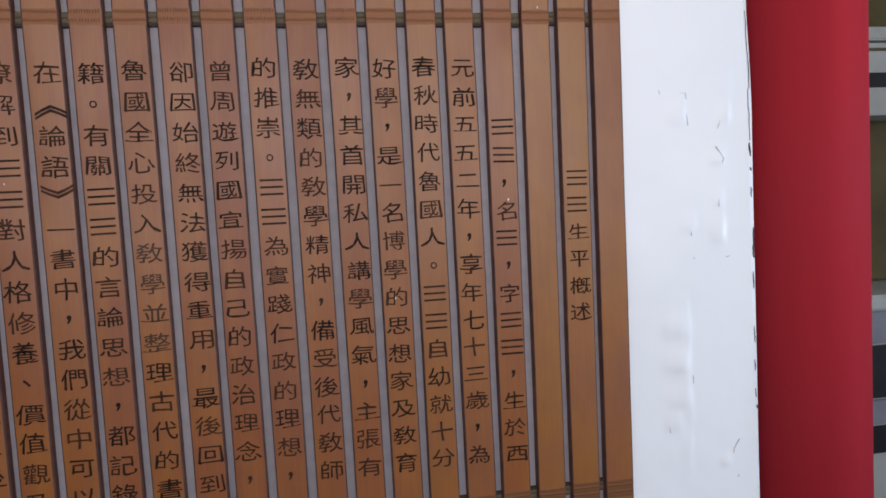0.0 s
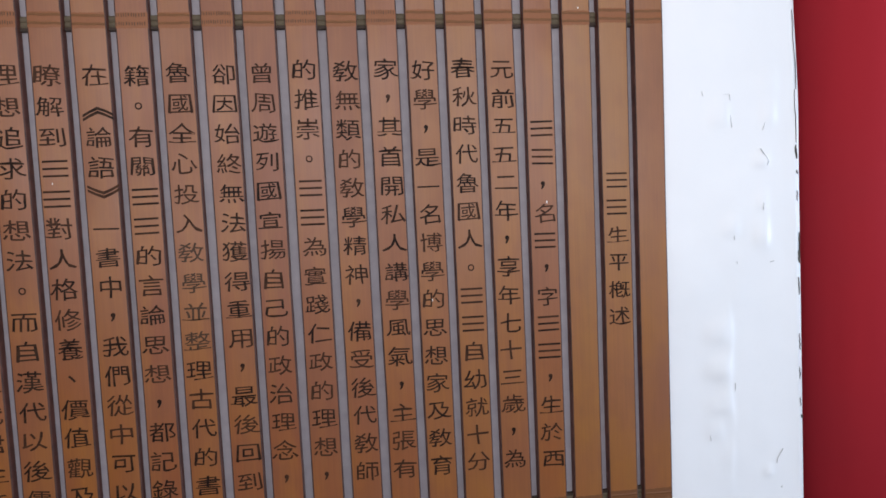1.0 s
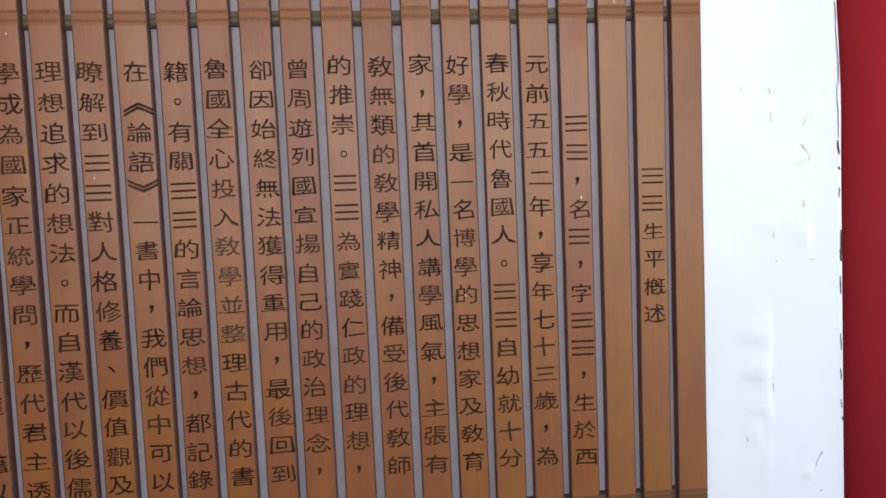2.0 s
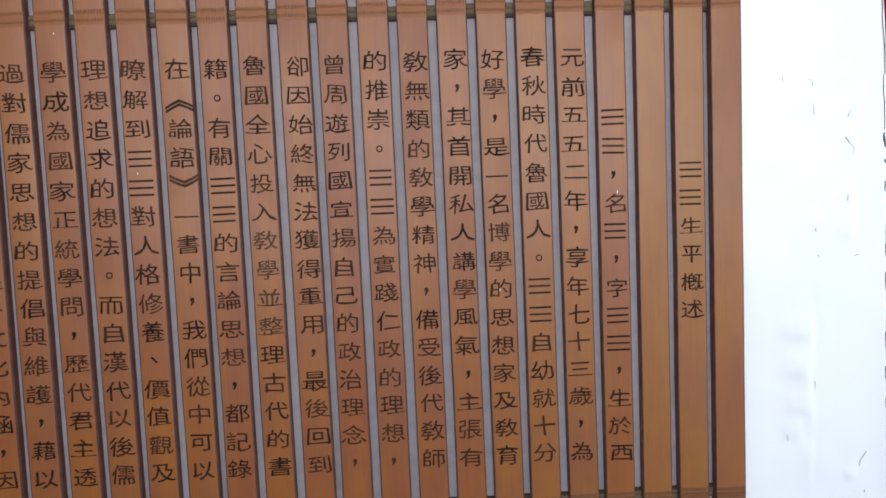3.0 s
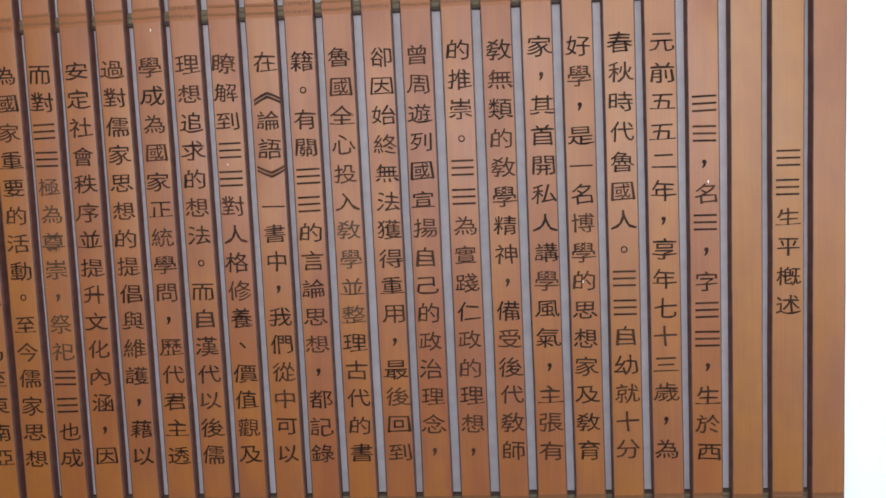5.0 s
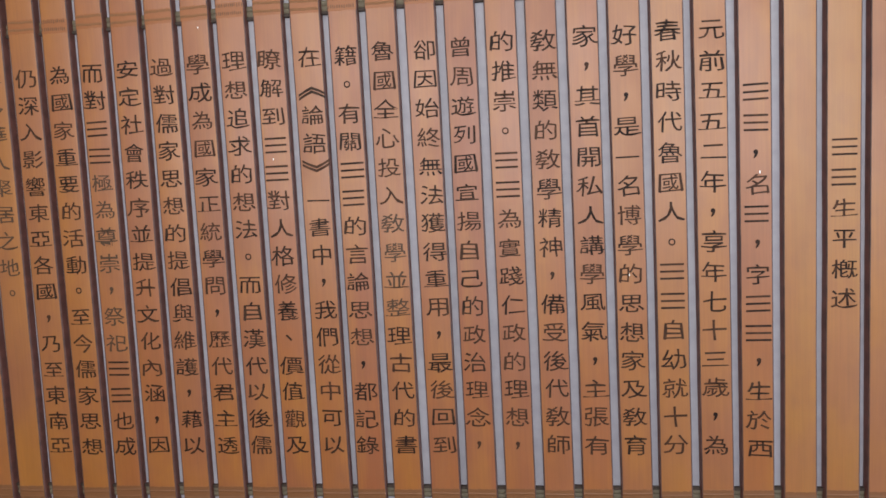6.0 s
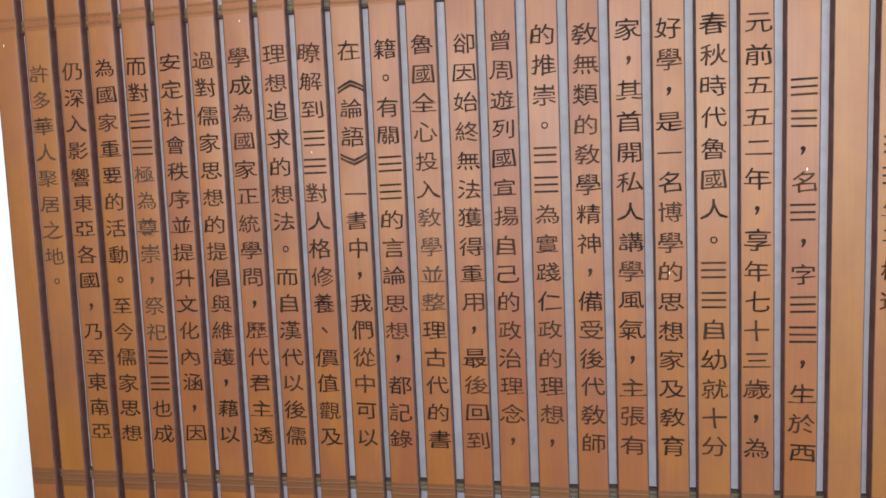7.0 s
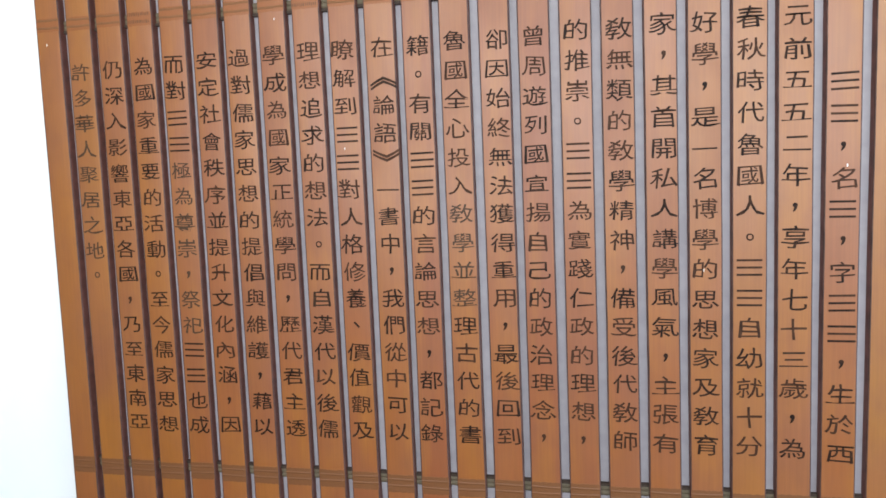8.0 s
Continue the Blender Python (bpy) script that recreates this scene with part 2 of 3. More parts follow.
def sheet_rise(x, z):
    h = 0.0009 * noise.noise((x * 9, z * 6, 3.1)) + 0.0005 * noise.noise((x * 30, z * 22, 7.7))
    for bx, bz, a, b, rise in BLISTERS:
        u, v = (x - bx) / a, (z - bz) / b
        if abs(u) < 2.2 and abs(v) < 2.2:
            u = u * (1.05 if u > 0 else 0.85)
            h += 0.55 * rise * (0.85 - 0.5 * max(-1.0, min(1.0, v)) + 0.28 * max(-1.0, min(1.0, u))) * math.exp(-(abs(u) ** 3.2 + abs(v) ** 3.2))
    if 1.02 < z < 1.36:  # the upright fold
        fold = 0.432 + 0.010 * (1.33 - z) + 0.003 * math.sin(z * 40)
        u = (x - fold) / 0.006
        h += 0.0016 * math.exp(-(u * 1.2 if u > 0 else u * 0.35) ** 2) * min(1, (1.36 - z) / 0.05, (z - 1.02) / 0.06)
    return h


def border(z):
    """How far the board's side leans in near its head."""
    return BX1 - 0.0065 * max(0.0, (z - 1.66) / 0.18) ** 1.4


def sheet_edge(z):
    """The worn right border of the sheet."""
    return border(z) - 0.0062 + 0.0012 * noise.noise((z * 14, 0.3, 1.0)) + 0.0007 * noise.noise((z * 60, 4.3, 2.0))


def sheet():
    bm = bmesh.new()
    zs = [0.02, 0.5, 0.8] + [0.9 + i * 0.005 for i in range(211)] + [2.1, 2.33]
    us = [0.0, 0.1, 0.4, 0.7, 0.86] + [0.87 + i * 0.00205 for i in range(64)]
    grid = []
    for z in zs:
        row = []
        for u in us:
            x = BX0 + u / us[-1] * (sheet_edge(min(z, 1.95)) - BX0)
            near = max(0.0, min(1.0, (sheet_edge(min(z, 1.95)) - x) / 0.006))
            row.append(bm.verts.new((x, BACK - max(sheet_rise(x, z), -0.003) * (0.3 + 0.7 * near), z)))
        grid.append(row)
    for a, b in zip(grid, grid[1:]):
        for i in range(len(us) - 1):
            bm.faces.new((a[i], a[i + 1], b[i + 1], b[i]))
    edge = [r[-1] for r in grid]
    back = [bm.verts.new((v.co.x, BACK + 0.0045, v.co.z)) for v in edge]
    for i in range(len(edge) - 1):
        bm.faces.new((edge[i], back[i], back[i + 1], edge[i + 1]))
    return bm


# sheet added over the white board; its grey stands in for shade between slips
part("gap_shade_sheet", box(-1.1515, 0.3195, BACK - 0.0016, BACK + 0.001, 0.93, 1.93), GAP_SHADE, scroll, "added grey sheet that puts the shade between the slips")
smooth(part("sheet", sheet(), SHEET, board, "loose glossy white sheet with blisters and a fold"))
# the white lining that wraps the board's side
lining = bmesh.new()
rows = []
for i in range(120):
    z = 0.005 + i * 2.34 / 119
    e = border(min(z, 1.95)) + 0.0009 * noise.noise((z * 5, 8.0, 0.0))
    rows.append([lining.verts.new(p) for p in ((e - 0.012, BACK + 0.0022, z), (e - 0.003, BACK + 0.0016, z), (e - 0.0008, BACK + 0.003, z),
                                               (e, BACK + 0.006, z), (e, 0.047, z), (BX1 - 0.03, 0.0475, z))])
for a, b in zip(rows, rows[1:]):
    for j in range(5):
        lining.faces.new((a[j], a[j + 1], b[j + 1], b[j]))
smooth(part("lining", lining, SHEET, board))


def crack(points, width, name="crack", mat=CRACK):
    ob = part(name, strip_line(points, width, 0.0004), mat, board)
    x, z = points[len(points) // 2]
    ob.location.y = BACK - max(sheet_rise(x, z), 0.0) - 0.0004
    return ob


def jagged(x0, z0, x1, z1, wobble, seed, n=7):
    r = random.Random(seed)
    return [(x0 + (x1 - x0) * i / (n - 1) + r.uniform(-wobble, wobble), z0 + (z1 - z0) * i / (n - 1)) for i in range(n)]


# dark cracks and tears along the border, from the top down
for i, (z0, z1, inset, width) in enumerate([(1.83, 1.70, 0.0062, 0.0008), (1.700, 1.612, 0.0085, 0.0012), (1.608, 1.585, 0.0082, 0.0045), (1.566, 1.560, 0.0072, 0.0030),
                                           (1.532, 1.515, 0.0072, 0.0018), (1.462, 1.425, 0.0040, 0.0022), (1.432, 1.410, 0.0055, 0.0042), (1.386, 1.356, 0.0062, 0.0024),
                                           (1.290, 1.262, 0.0066, 0.0014), (1.232, 1.212, 0.0066, 0.0016), (1.180, 1.165, 0.0066, 0.0012), (1.150, 1.144, 0.0040, 0.0032)]):
    crack(jagged(border(z0) - inset, z0, border(z1) - inset + 0.001, z1, 0.0009, 40 + i), width)
# creases beside the blisters
for i, (x0, z0, x1, z1, width) in enumerate([(0.432, 1.694, 0.441, 1.695, 0.0008), (0.441, 1.694, 0.442, 1.684, 0.0012), (0.442, 1.660, 0.444, 1.640, 0.0010), (0.503, 1.648, 0.499, 1.634, 0.0010),
                                            (0.494, 1.604, 0.508, 1.584, 0.0014), (0.508, 1.584, 0.505, 1.576, 0.0010), (0.497, 1.514, 0.497, 1.502, 0.0008), (0.445, 1.462, 0.445, 1.454, 0.0010),
                                            (0.516, 1.416, 0.508, 1.414, 0.0024), (0.449, 1.418, 0.450, 1.414, 0.0012), (0.442, 1.214, 0.441, 1.200, 0.0010), (0.395, 1.128, 0.396, 1.118, 0.0008),
                                            (0.527, 1.094, 0.516, 1.078, 0.0016), (0.516, 1.078, 0.515, 1.070, 0.0010), (0.523, 1.030, 0.523, 1.026, 0.0016), (0.393, 1.700, 0.394, 1.692, 0.0006)]):
    crack(jagged(x0, z0, x1, z1, 0.0006, 90 + i, 5), width * 0.8, "crease", CREASE)

# ---- the bamboo scroll ----
PITCH, FIRST, ROW0, ROWSTEP = 0.0595, 0.355, 1.735, 0.61 / 14
SLIP_LOW, SLIP_HIGH = 0.91, 1.95
# the slips hang unevenly: how far each one strays from an even row at head height and low down, in half millimetres
STRAY_HIGH = [2, 3, 3, -1, -5, -5, -7, -7, -7, -7, -9, -8, -10, -8, -7, -7, -8, -6, -6, -3, -2, -2, 0, 2, 1]
STRAY_LOW = [-3, -2, -1, -2, 0, -2, 0, 1, 2, 1, 0, 3, 1, 2, 5, 3, 5, 6, 5, 4, 4, 6, 9, 7, 8]
# the same for the line of writing on each slip, against the slip's own middle, and how high its first and last rows sit
WRITE_HIGH = [0, 0, 0, 0, 4, 1, 0, 8, 4, 2, -2, 7, 0, 2, 6, -3, 2, 0, -1, -1, -3, 1, 1, -4, 0]
WRITE_LOW = [0, 0, 0, 4, -4, 0, -1, 2, 3, -1, -2, 4, 2, -2, 1, 0, -2, 0, 4, 1, 2, 0, 1, 0, 0]
ROWS_HIGH = [0, 0, 0, -6, 4, 10, 4, 11, 6, 11, 4, 3, 8, 3, 4, 7, 8, 7, 7, 7, 3, 3, 1, 0, 0]
ROWS_LOW = [0, -2, 0, -12, 0, 1, 0, 0, 2, 1, 3, 2, 1, 1, 3, 1, 1, 1, 1, 0, -3, -3, -1, 0, 0]


def stray(k, z, high=STRAY_HIGH, low=STRAY_LOW):
    f = (1.74 - z) / 0.63
    return 0.0005 * (high[k - 1] + (low[k - 1] - high[k - 1]) * f)


# columns from the first slip on; a leading digit pair gives the first row, "|" stands for a barred sign
COLUMNS = ["", "04||生平槪述", "", "02||，名|，字||，生於西", "元前五五二年，享年七十三歲，為", "春秋時代魯國人。||自幼就十分", "好學，是一名博學的思想家及敎育",
           "家，其首開私人講學風氣，主張有", "敎無類的敎學精神，備受後代敎師", "的推崇。||為實踐仁政的理想，", "曾周遊列國宣揚自己的政治理念，", "卻因始終無法獲得重用，最後回到",
           "魯國全心投入敎學並整理古代的書", "籍。有關||的言論思想，都記錄", "在《論語》一書中，我們從中可以", "瞭解到||對人格修養、價值觀及", "理想追求的想法。而自漢代以後儒",
           "學成為國家正統學問，歷代君主透", "過對儒家思想的提倡與維護，藉以", "安定社會秩序並提升文化內涵，因", "而對||極為尊崇，祭祀||也成", "為國家重要的活動。至今儒家思想",
           "仍深入影響東亞各國，乃至東南亞", "許多華人聚居之地。", ""]


def glyphs(signs):
    """Each sign as points and faces, centred, one unit wide, made with the built-in font."""
    made, out = {}, {}
    for s in signs:
        curve = bpy.data.curves.new("sign", "FONT")
        curve.body, curve.size, curve.extrude, curve.bevel_depth, curve.bevel_resolution, curve.resolution_u = s, 1.0, 0.006, 0.006, 0, 3
        curve.offset = -0.003
        made[s] = new("sign", curve)
    bpy.context.view_layer.update()
    deps = bpy.context.evaluated_depsgraph_get()
    for s, ob in made.items():
        me = bpy.data.meshes.new_from_object(ob.evaluated_get(deps))
        pts = np.array([v.co[:] for v in me.vertices])
        faces = [tuple(p.vertices) for p in me.polygons]
        lo, hi = pts.min(0), pts.max(0)
        pts = pts - (lo + hi) / 2
        # the unevenness of hand-cut strokes
        r = noise.noise_vector
        for p in pts:
            w = r((p[0] * 2.2 + ord(s) * 0.37, p[1] * 2.2, 1.7))
            v = r((p[0] * 9.0 + ord(s) * 0.11, p[1] * 9.0, 6.1))
            p[0] += 0.035 * w[0] + 0.014 * v[0]
            p[1] += 0.035 * w[1] + 0.014 * v[1]
            # the broad foot and upturned ends of the clerk's hand
            low = max(0.0, -p[1]) / 0.45
            p[1] += (0.10 * low - 0.04 * (1 - low)) * min(1.0, (abs(p[0]) / 0.45)) ** 2.5
            p[0] *= 0.95 + 0.12 * low
        out[s] = (pts, faces)
        bpy.data.meshes.remove(me)
        curve = ob.data
        bpy.data.objects.remove(ob)
        bpy.data.curves.remove(curve)
    return out


GLYPHS = glyphs(sorted(set("".join(COLUMNS)) - set("|0123456789，《》")))


# a plain bar, a sign wide
GLYPHS["|"] = (np.array([(sx * 0.44, sz * 0.045, sy * 0.010) for sx in (-1, 1) for sz in (-1, 1) for sy in (-1, 1)]),
               [(0, 1, 3, 2), (4, 6, 7, 5), (0, 4, 5, 1), (2, 3, 7, 6), (0, 2, 6, 4), (1, 5, 7, 3)])


def comma():
    """A round drop with a tail that hooks down to the left."""
    rim = [(0.088 * math.cos(a), 0.075 + 0.088 * math.sin(a)) for a in [radians(d) for d in range(-10, 231, 20)]]
    rim += [(-0.010, -0.02), (-0.035, -0.10), (-0.085, -0.165), (-0.060, -0.18), (0.015, -0.12), (0.065, -0.03)]
    n = len(rim)
    pts = np.array([(x, z, y) for y in (-0.012, 0.012) for x, z in rim] + [(-0.005, 0.075, 0.012)])
    faces = [(i, (i + 1) % n, n + (i + 1) % n, n + i) for i in range(n)] + [(n + i, n + (i + 1) % n, 2 * n) for i in range(n)]
    return pts, faces


def chevrons(up):
    """A pair of nested angle marks, wide and low."""
    pts, faces = [], []
    for shift in (0.12, -0.055):
        n = len(pts)
        for y in (-0.012, 0.012):
            for x, top, low in ((-0.53, -0.16, -0.27), (-0.27, 0.02, -0.10), (0.0, 0.17, 0.03), (0.27, 0.02, -0.10), (0.53, -0.16, -0.27)):
                pts += [(x, (top + shift) * up, y), (x, (low + shift) * up, y)]
        for q in range(0, 8, 2):
            faces += [(n + 10 + q, n + 11 + q, n + 13 + q, n + 12 + q), (n + q, n + 2 + q, n + 12 + q, n + 10 + q), (n + 1 + q, n + 11 + q, n + 13 + q, n + 3 + q)]
        faces += [(n, n + 10, n + 11, n + 1), (n + 8, n + 9, n + 19, n + 18)]
    return np.array(pts), faces


GLYPHS["，"], GLYPHS["《"], GLYPHS["》"] = comma(), chevrons(1), chevrons(-1)
SIGN_MESHES = {}


def sign_mesh(s, mat):
    if (s, mat.name) not in SIGN_MESHES:
        pts, faces = GLYPHS[s]
        me = bpy.data.meshes.new("character")
        me.from_pydata([(p[0], -p[2], p[1]) for p in pts], [], faces)
        me.materials.append(mat)
        SIGN_MESHES[s, mat.name] = me
    return SIGN_MESHES[s, mat.name]


def inscription(text, k, parent):
    """The signs of one slip, each an object of its own, written by hand a little unevenly."""
    r = random.Random(500 + k)
    row = 0
    if text[:1] == "0":
        row, text = int(text[:2]), text[2:]
    worn = {24: range(15), 21: range(4, 11), 13: range(6, 10)}.get(k, ())
    wide, high = (0.0385, 0.0328) if k == 2 else (0.0398, 0.0338)
    for i, s in enumerate(text):
        mat = FADED if row + i in worn else INK
        sx, sz = wide * r.uniform(0.95, 1.04), high * r.uniform(0.93, 1.02)
        if s in "，。、":
            sx = sz = 0.037 if s != "。" else 0.034
        z = ROW0 - (row + i) * ROWSTEP + 0.0005 * (ROWS_HIGH[k - 1] + (ROWS_LOW[k - 1] - ROWS_HIGH[k - 1]) * (row + i) / 14) + r.uniform(-0.0008, 0.0008)
        z += {"《": -0.010, "》": 0.008}.get(s, 0.0)  # the angle marks sit close to the words they hold
        x = stray(k, z) + stray(k, z, WRITE_HIGH, WRITE_LOW) + r.uniform(-0.0007, 0.0007)
        turn = (0, radians(r.uniform(-1.6, 1.6)), 0)
        for dz in (0.0105, 0.0, -0.0105) if s == "|" else (0.0,):
            ob = part_of("bar" if s == "|" else "character", sign_mesh(s, mat), mat, parent)
            ob.rotation_euler, ob.scale, ob.location = turn, (sx, 0.035, sz), (x, FACE - 0.0001, z + dz)


def slip_mesh(k):
    """A long slip with a slightly domed face, rounded edges and a faintly uneven outline."""
    r = random.Random(k)
    half = 0.0234 + (0.0008 if k == 1 else r.uniform(-0.0005, 0.0005))
    bm = bmesh.new()
    rings = []
    zs = [SLIP_LOW, SLIP_LOW + 0.003] + [SLIP_LOW + 0.02 + i * (SLIP_HIGH - SLIP_LOW - 0.04) / 40 for i in range(41)] + [SLIP_HIGH - 0.003, SLIP_HIGH]
    for j, z in enumerate(zs):
        shrink = 0.0025 if j in (0, len(zs) - 1) else 0.0
        left = -half + shrink + 0.0006 * noise.noise((z * 6, k * 3.7, 0.0)) + 0.0002 * noise.noise((z * 40, k * 3.7, 5.0))
        right = half - shrink + 0.0006 * noise.noise((z * 6, k * 3.7, 9.0)) + 0.0002 * noise.noise((z * 40, k * 3.7, 14.0))
        section = [(left, BACK + 0.001), (left, FACE + 0.0016), (left + 0.0004, FACE + 0.0008), (left + 0.0019, FACE + 0.0006)]
        for u in (-0.75, -0.4, 0.0, 0.4, 0.75):
            section.append((u * half, FACE + 0.0006 * u * u + shrink * 0.6))
        section += [(right - 0.0019, FACE + 0.0006), (right - 0.0004, FACE + 0.0008), (right, FACE + 0.0016), (right, BACK + 0.001)]
        rings.append([bm.verts.new((x + stray(k, z), y, z)) for x, y in section])
    for a, b in zip(rings, rings[1:]):
        m = len(a)
        for i in range(m):
            f = bm.faces.new((a[i], a[(i + 1) % m], b[(i + 1) % m], b[i]))
            f.smooth = 2 <= i < m - 3
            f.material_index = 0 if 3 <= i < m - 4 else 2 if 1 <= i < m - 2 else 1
    bm.faces.new(rings[0][::-1])
    bm.faces.new(rings[-1])
    bmesh.ops.recalc_face_normals(bm, faces=bm.faces[:])
    return bm


def strand(half, z, r):
    """One turn of cord pressed flat on a slip's face."""
    bm = bmesh.new()
    rings = []
    n = 14
    slope = r.uniform(-0.0012, 0.0012)
    for i in range(n + 1):
        x = -half + 2 * half * i / n
        h = 0.0026 * (1 + 0.08 * r.uniform(-1, 1))
        rise = 0.0002
        zc = z + slope * i / n + (0.0003 * math.sin(i * 0.7) if z > 1.5 else 0.0)
        dome = FACE + 0.0006 * (x / half) ** 2
        rings.append([bm.verts.new((x, dome + 0.0008, zc - h)), bm.verts.new((x, dome - rise, zc - h * 0.7)),
                      bm.verts.new((x, dome - rise, zc + h * 0.7)), bm.verts.new((x, dome + 0.0008, zc + h))])
    for a, b in zip(rings, rings[1:]):
        for j in range(3):
            bm.faces.new((a[j], b[j], b[j + 1], a[j + 1]))
    bmesh.ops.recalc_face_normals(bm, faces=bm.faces[:])
    return bm


def stitch_mesh():
    """One upright stitch of the binding thread, rounded on its face."""
    bm = bmesh.new()
    rows = [[bm.verts.new((x * w, y, z)) for x, y in ((-1, 0.0008), (-0.8, -0.0004), (0.8, -0.0004), (1, 0.0008))]
            for z, w in ((-0.0026, 0.0004), (-0.0020, 0.0007), (0.0020, 0.0007), (0.0026, 0.0004))]
    for a, b in zip(rows, rows[1:]):
        for i in range(3):
            bm.faces.new((a[i], a[i + 1], b[i + 1], b[i]))
    bm.normal_update()
    me = bpy.data.meshes.new("stitch")
    bm.to_mesh(me)
    bm.free()
    return me


STITCH_MESH = stitch_mesh()


def stitches(half, z, k, r, parent):
    """A turn of cord whose upright stitches stand apart."""
    x = -half
    while x < half:
        ob = part_of("stitch", STITCH_MESH, STITCH, parent)
        ob.location = (x + stray(k, z), FACE + 0.0006 * (x / half) ** 2, z + r.uniform(-0.0006, 0.0006))
        ob.scale = (r.uniform(0.9, 1.3), 1, r.uniform(0.85, 1.15))
        x += r.uniform(0.0026, 0.0042)


def band(half, zlow, zhigh, r):
    """The flat whipping of fine thread under the strands."""
    bm = bmesh.new()
    rings = []
    for i in range(25):
        x = -half + 2 * half * i / 24
        dome = FACE + 0.0006 * (x / half) ** 2
        a, b = zlow + r.uniform(-0.0006, 0.0006), zhigh + r.uniform(-0.0006, 0.0006)
        rings.append([bm.verts.new((x, dome + 0.0006, a)), bm.verts.new((x, dome - 0.00012, a + 0.001)), bm.verts.new((x, dome - 0.00012, b - 0.001)), bm.verts.new((x, dome + 0.0006, b))])
    for a, b in zip(rings, rings[1:]):
        for j in range(3):
            bm.faces.new((a[j], b[j], b[j + 1], a[j + 1]))
    bmesh.ops.recalc_face_normals(bm, faces=bm.faces[:])
    return bm


def cord_bundle(half, zlow, zhigh):
    """The two cords side by side where they cross a gap."""
    bm = bmesh.new()
    for c in (0.27, 0.73):
        z, rad = zlow + (zhigh - zlow) * c, (zhigh - zlow) * 0.27
        rings = []
        for i in range(7):
            x = -half + 2 * half * i / 6
            rings.append([bm.verts.new((x, 0.0026 + 0.0026 * math.cos(a), z + rad * (1 + 0.06 * math.sin(i * 2.1)) * math.sin(a)))
                          for a in [math.tau * q / 10 for q in range(10)]])
        for a, b in zip(rings, rings[1:]):
            for q in range(10):
                bm.faces.new((a[q], a[(q + 1) % 10], b[(q + 1) % 10], b[q]))
    bmesh.ops.recalc_face_normals(bm, faces=bm.faces[:])
    return bm


# how golden each slip's lacquer is, out of ten
TONES = [8, 10, 10, 5, 7, 8, 7, 5, 4, 3, 1, 3, 6, 1, 6, 3, 5, 5, 6, 4, 5, 7, 7, 8, 7]
for k in range(1, 26):
    r = random.Random(900 + k)
    slip = part("bamboo_slip", slip_mesh(k), WOOD, scroll)
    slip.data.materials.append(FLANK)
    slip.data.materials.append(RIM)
    slip.color = (TONES[k - 1] / 10, 0, 0, 1)
    slip.location.x = FIRST - PITCH * k
    if COLUMNS[k - 1]:
        inscription(COLUMNS[k - 1], k, slip)
    ticks = k in (8, 10, 12, 14, 17, 22)
    lift = r.uniform(-0.0018, 0.0018)
    part("thread_band", band(0.0222, 1.8045 + lift, 1.8285 + lift, r), BAND, slip).location.x = stray(k, 1.815)
    part("thread_band", band(0.0222, 1.024 + lift, 1.055 + lift, r), LOWBAND, slip).location.x = stray(k, 1.04)
    for z, mat in ((1.8240, STRAND), (1.8118, STRAND), (1.0465, LOWBAND), (1.0355, LOWBAND)):
        if ticks and z > 1.5:
            stitches(0.0208, z + lift, k, r, slip)
        else:
            smooth(part("cord_strand", strand(0.0222, z + lift, r), mat, slip)).location.x = stray(k, z)
for k in range(1, 25):
    r = random.Random(300 + k)
    for lo, hi, bar_z in ((1.8085, 1.8262, 1.806), (1.0335, 1.0505, 1.0527)):
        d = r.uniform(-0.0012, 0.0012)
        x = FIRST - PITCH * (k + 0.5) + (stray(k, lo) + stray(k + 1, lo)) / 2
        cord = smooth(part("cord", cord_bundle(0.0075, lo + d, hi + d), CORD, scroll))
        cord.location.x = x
        # dark bar across the gap, along the cord's inner edge
        dark_bar = part("binding_turn", box(-0.0075, 0.0075, -0.0030, 0.0050, bar_z + d - 0.0024, bar_z + d + 0.0024, 0.001), DARK_BAR, scroll, "dark bar along the inner edge of the binding")
        dark_bar.location.x = x
# tiny pale flecks in the lacquer: glints painted white, with small scratches and chips
for k, z, s in ((25, 1.785, 0.0016), (18, 1.795, 0.0012), (4, 1.530, 0.0015), (3, 1.830, 0.0012), (7, 1.386, 0.0014), (16, 1.585, 0.0010)):
    bm = bmesh.new()
    bmesh.ops.create_icosphere(bm, subdivisions=2, radius=s)
    for v in bm.verts:
        v.co = Vector((v.co.x * 0.55, v.co.y * 0.25, v.co.z * 1.5)) + Vector((FIRST - PITCH * k + stray(k, z) + 0.006 * math.sin(k * 5.0), FACE, z))
    part("glint_fleck", bm, FLECK, scroll, "small pale fleck for glints and scratches in the lacquer")

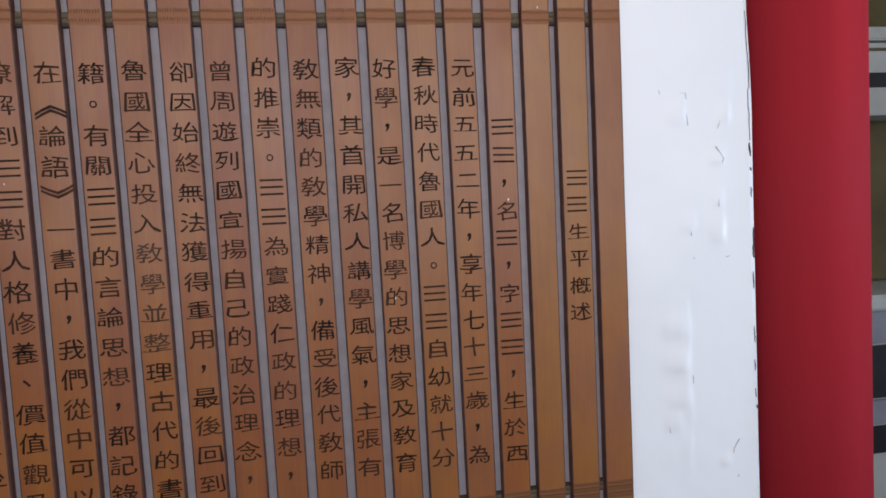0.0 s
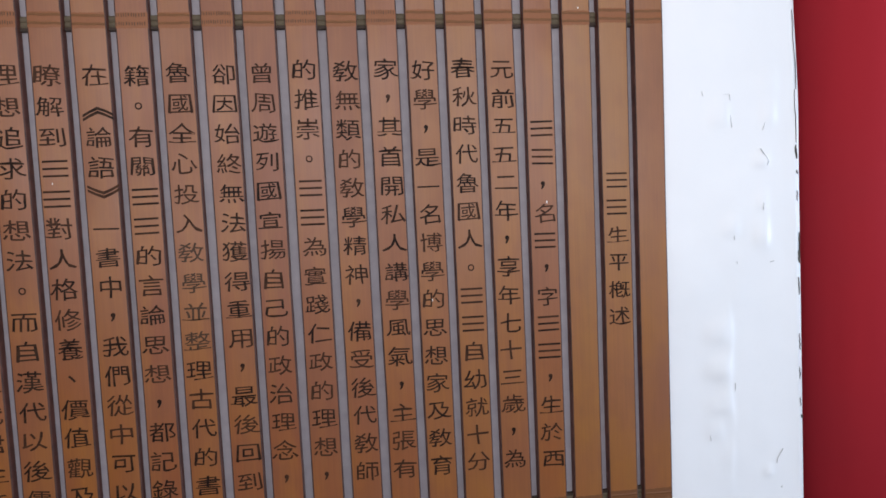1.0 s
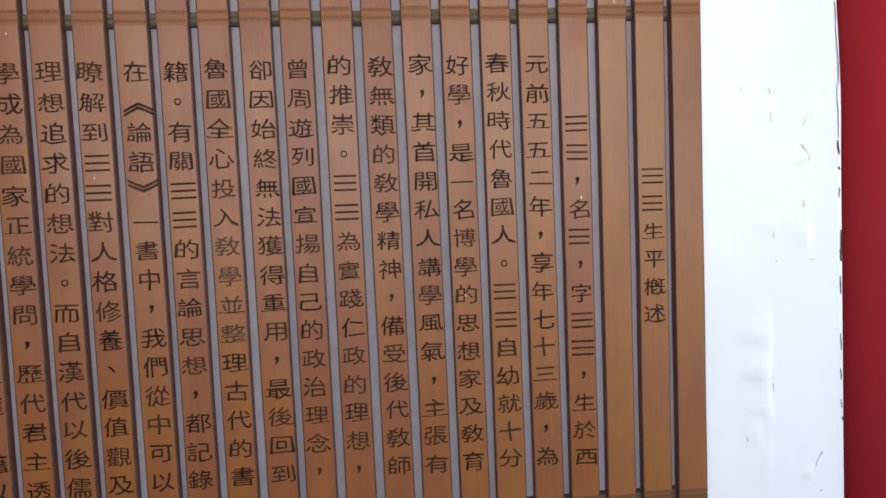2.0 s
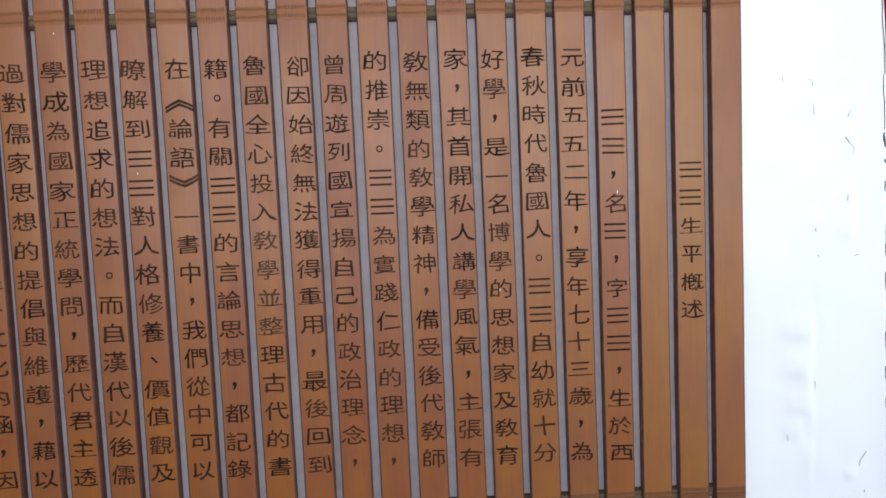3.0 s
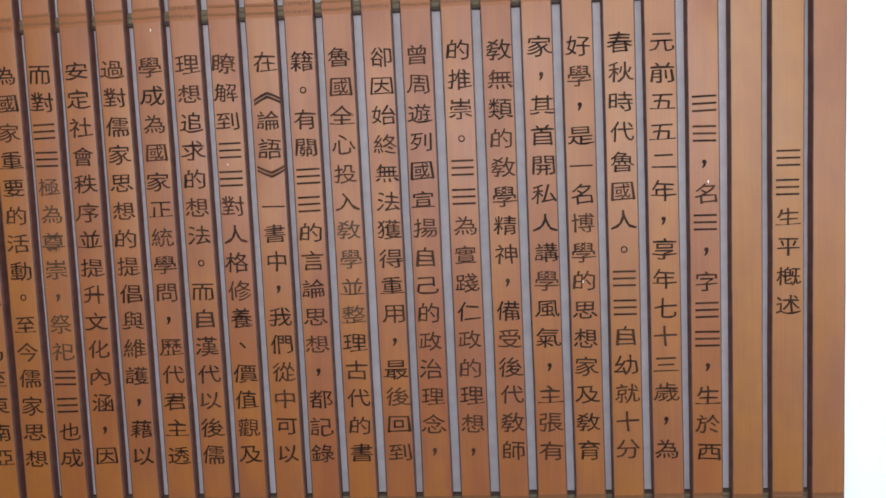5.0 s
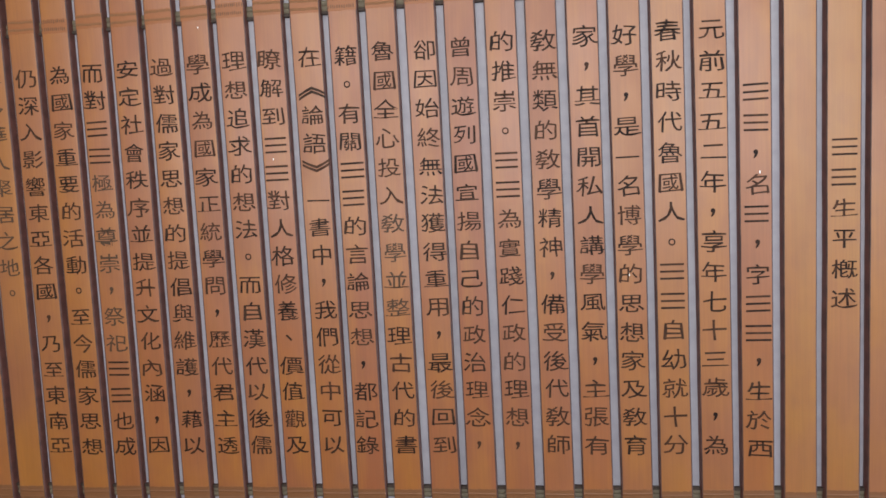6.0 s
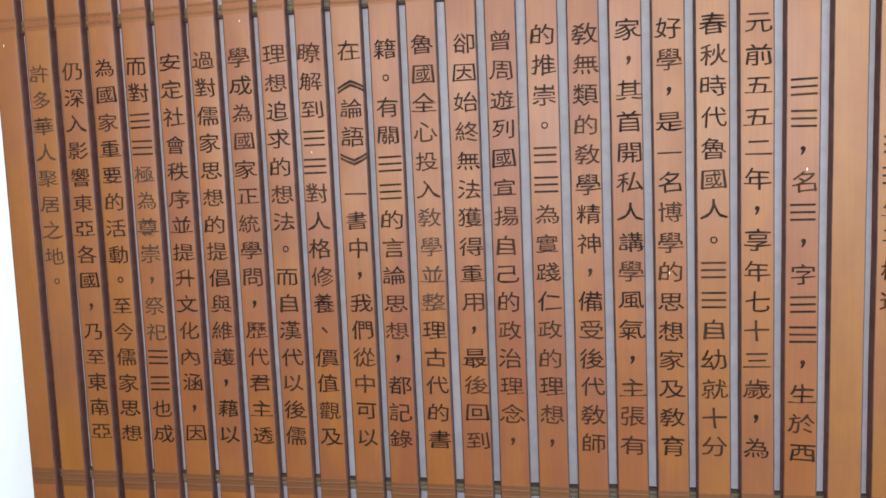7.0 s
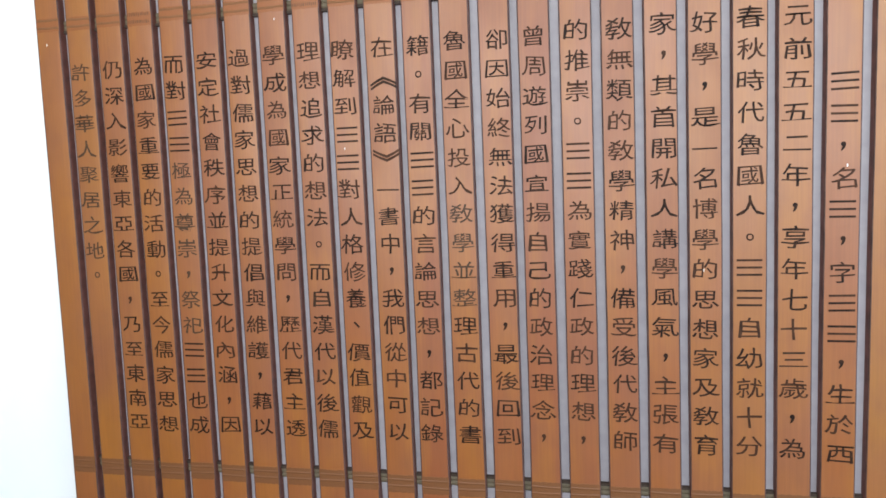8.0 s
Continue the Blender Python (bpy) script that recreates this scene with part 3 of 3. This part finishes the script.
# ---- the red pillar beside the board ----
pillar = tagged(new("red_pillar"), "round pillar painted deep red, standing close beside the white board", "pillar")
bm = bmesh.new()
bmesh.ops.create_cone(bm, cap_ends=True, segments=96, radius1=0.12, radius2=0.12, depth=TOP - 0.1)
shaft = smooth(part("shaft", bm, RED, pillar))
shaft.location = (0, 0, (TOP + 0.1) / 2)
bm = bmesh.new()
bmesh.ops.create_cone(bm, cap_ends=True, segments=64, radius1=0.17, radius2=0.15, depth=0.1)
part("base", bm, GREY, pillar, "grey stone base").location = (0, 0, 0.05)
pillar.location = (0.702, 0.082, 0)

# ---- behind the pillar ----
cab = tagged(new("low_cabinet"), "low off-white cabinet with grey and black drawer fronts against the wall", "cabinet")
CX0, CX1, CY0, CY1 = 1.7, 2.75, 1.36, 1.74
LIFT = 0.03
part("body", box(CX0, CX1, CY0, CY1, 0.0, 0.995 + LIFT, 0.004), OFFWHITE, cab)
part("worktop", box(CX0 - 0.02, CX1 + 0.02, CY0 - 0.03, CY1, 0.997 + LIFT, 1.055 + LIFT, 0.006), OFFWHITE, cab)
for z0, z1, mat in ((0.855, 0.985, GREY), (0.63, 0.845, BLACK), (0.52, 0.62, GREY), (0.40, 0.51, BLACK)):
    part("drawer", box(CX0 + 0.015, CX1 - 0.015, CY0 - 0.02, CY0 + 0.002, z0 + LIFT, z1 + LIFT, 0.004), mat, cab)
tagged(part("wooden_panel", box(1.6, 2.8, 1.70, 1.746, 1.09, 1.815, 0.006), OLIVE), "olive brown wooden panel hung on the wall", "wall panel")
shelf = tagged(new("wall_cabinet"), "off-white wall cabinet with a dark open slot", "cabinet")
part("body", box(1.6, 2.8, 1.46, 1.746, 1.82, 2.12, 0.006), OFFWHITE, shelf)
part("slot", box(1.62, 2.78, 1.452, 1.462, 1.935, 1.995, 0.002), BLACK, shelf, "dark open slot")
part("seam", box(1.62, 2.78, 1.454, 1.462, 2.085, 2.097, 0.001), OLIVE, shelf, "dark seam under the head")
part("cornice", box(1.58, 2.82, 1.44, 1.746, 2.125, 2.18, 0.006), OFFWHITE, shelf, "pale cornice")
tagged(part("wooden_panel", box(1.6, 2.8, 1.70, 1.746, 2.185, 2.95, 0.006), OLIVE), "olive brown wooden panel above the wall cabinet", "wall panel")
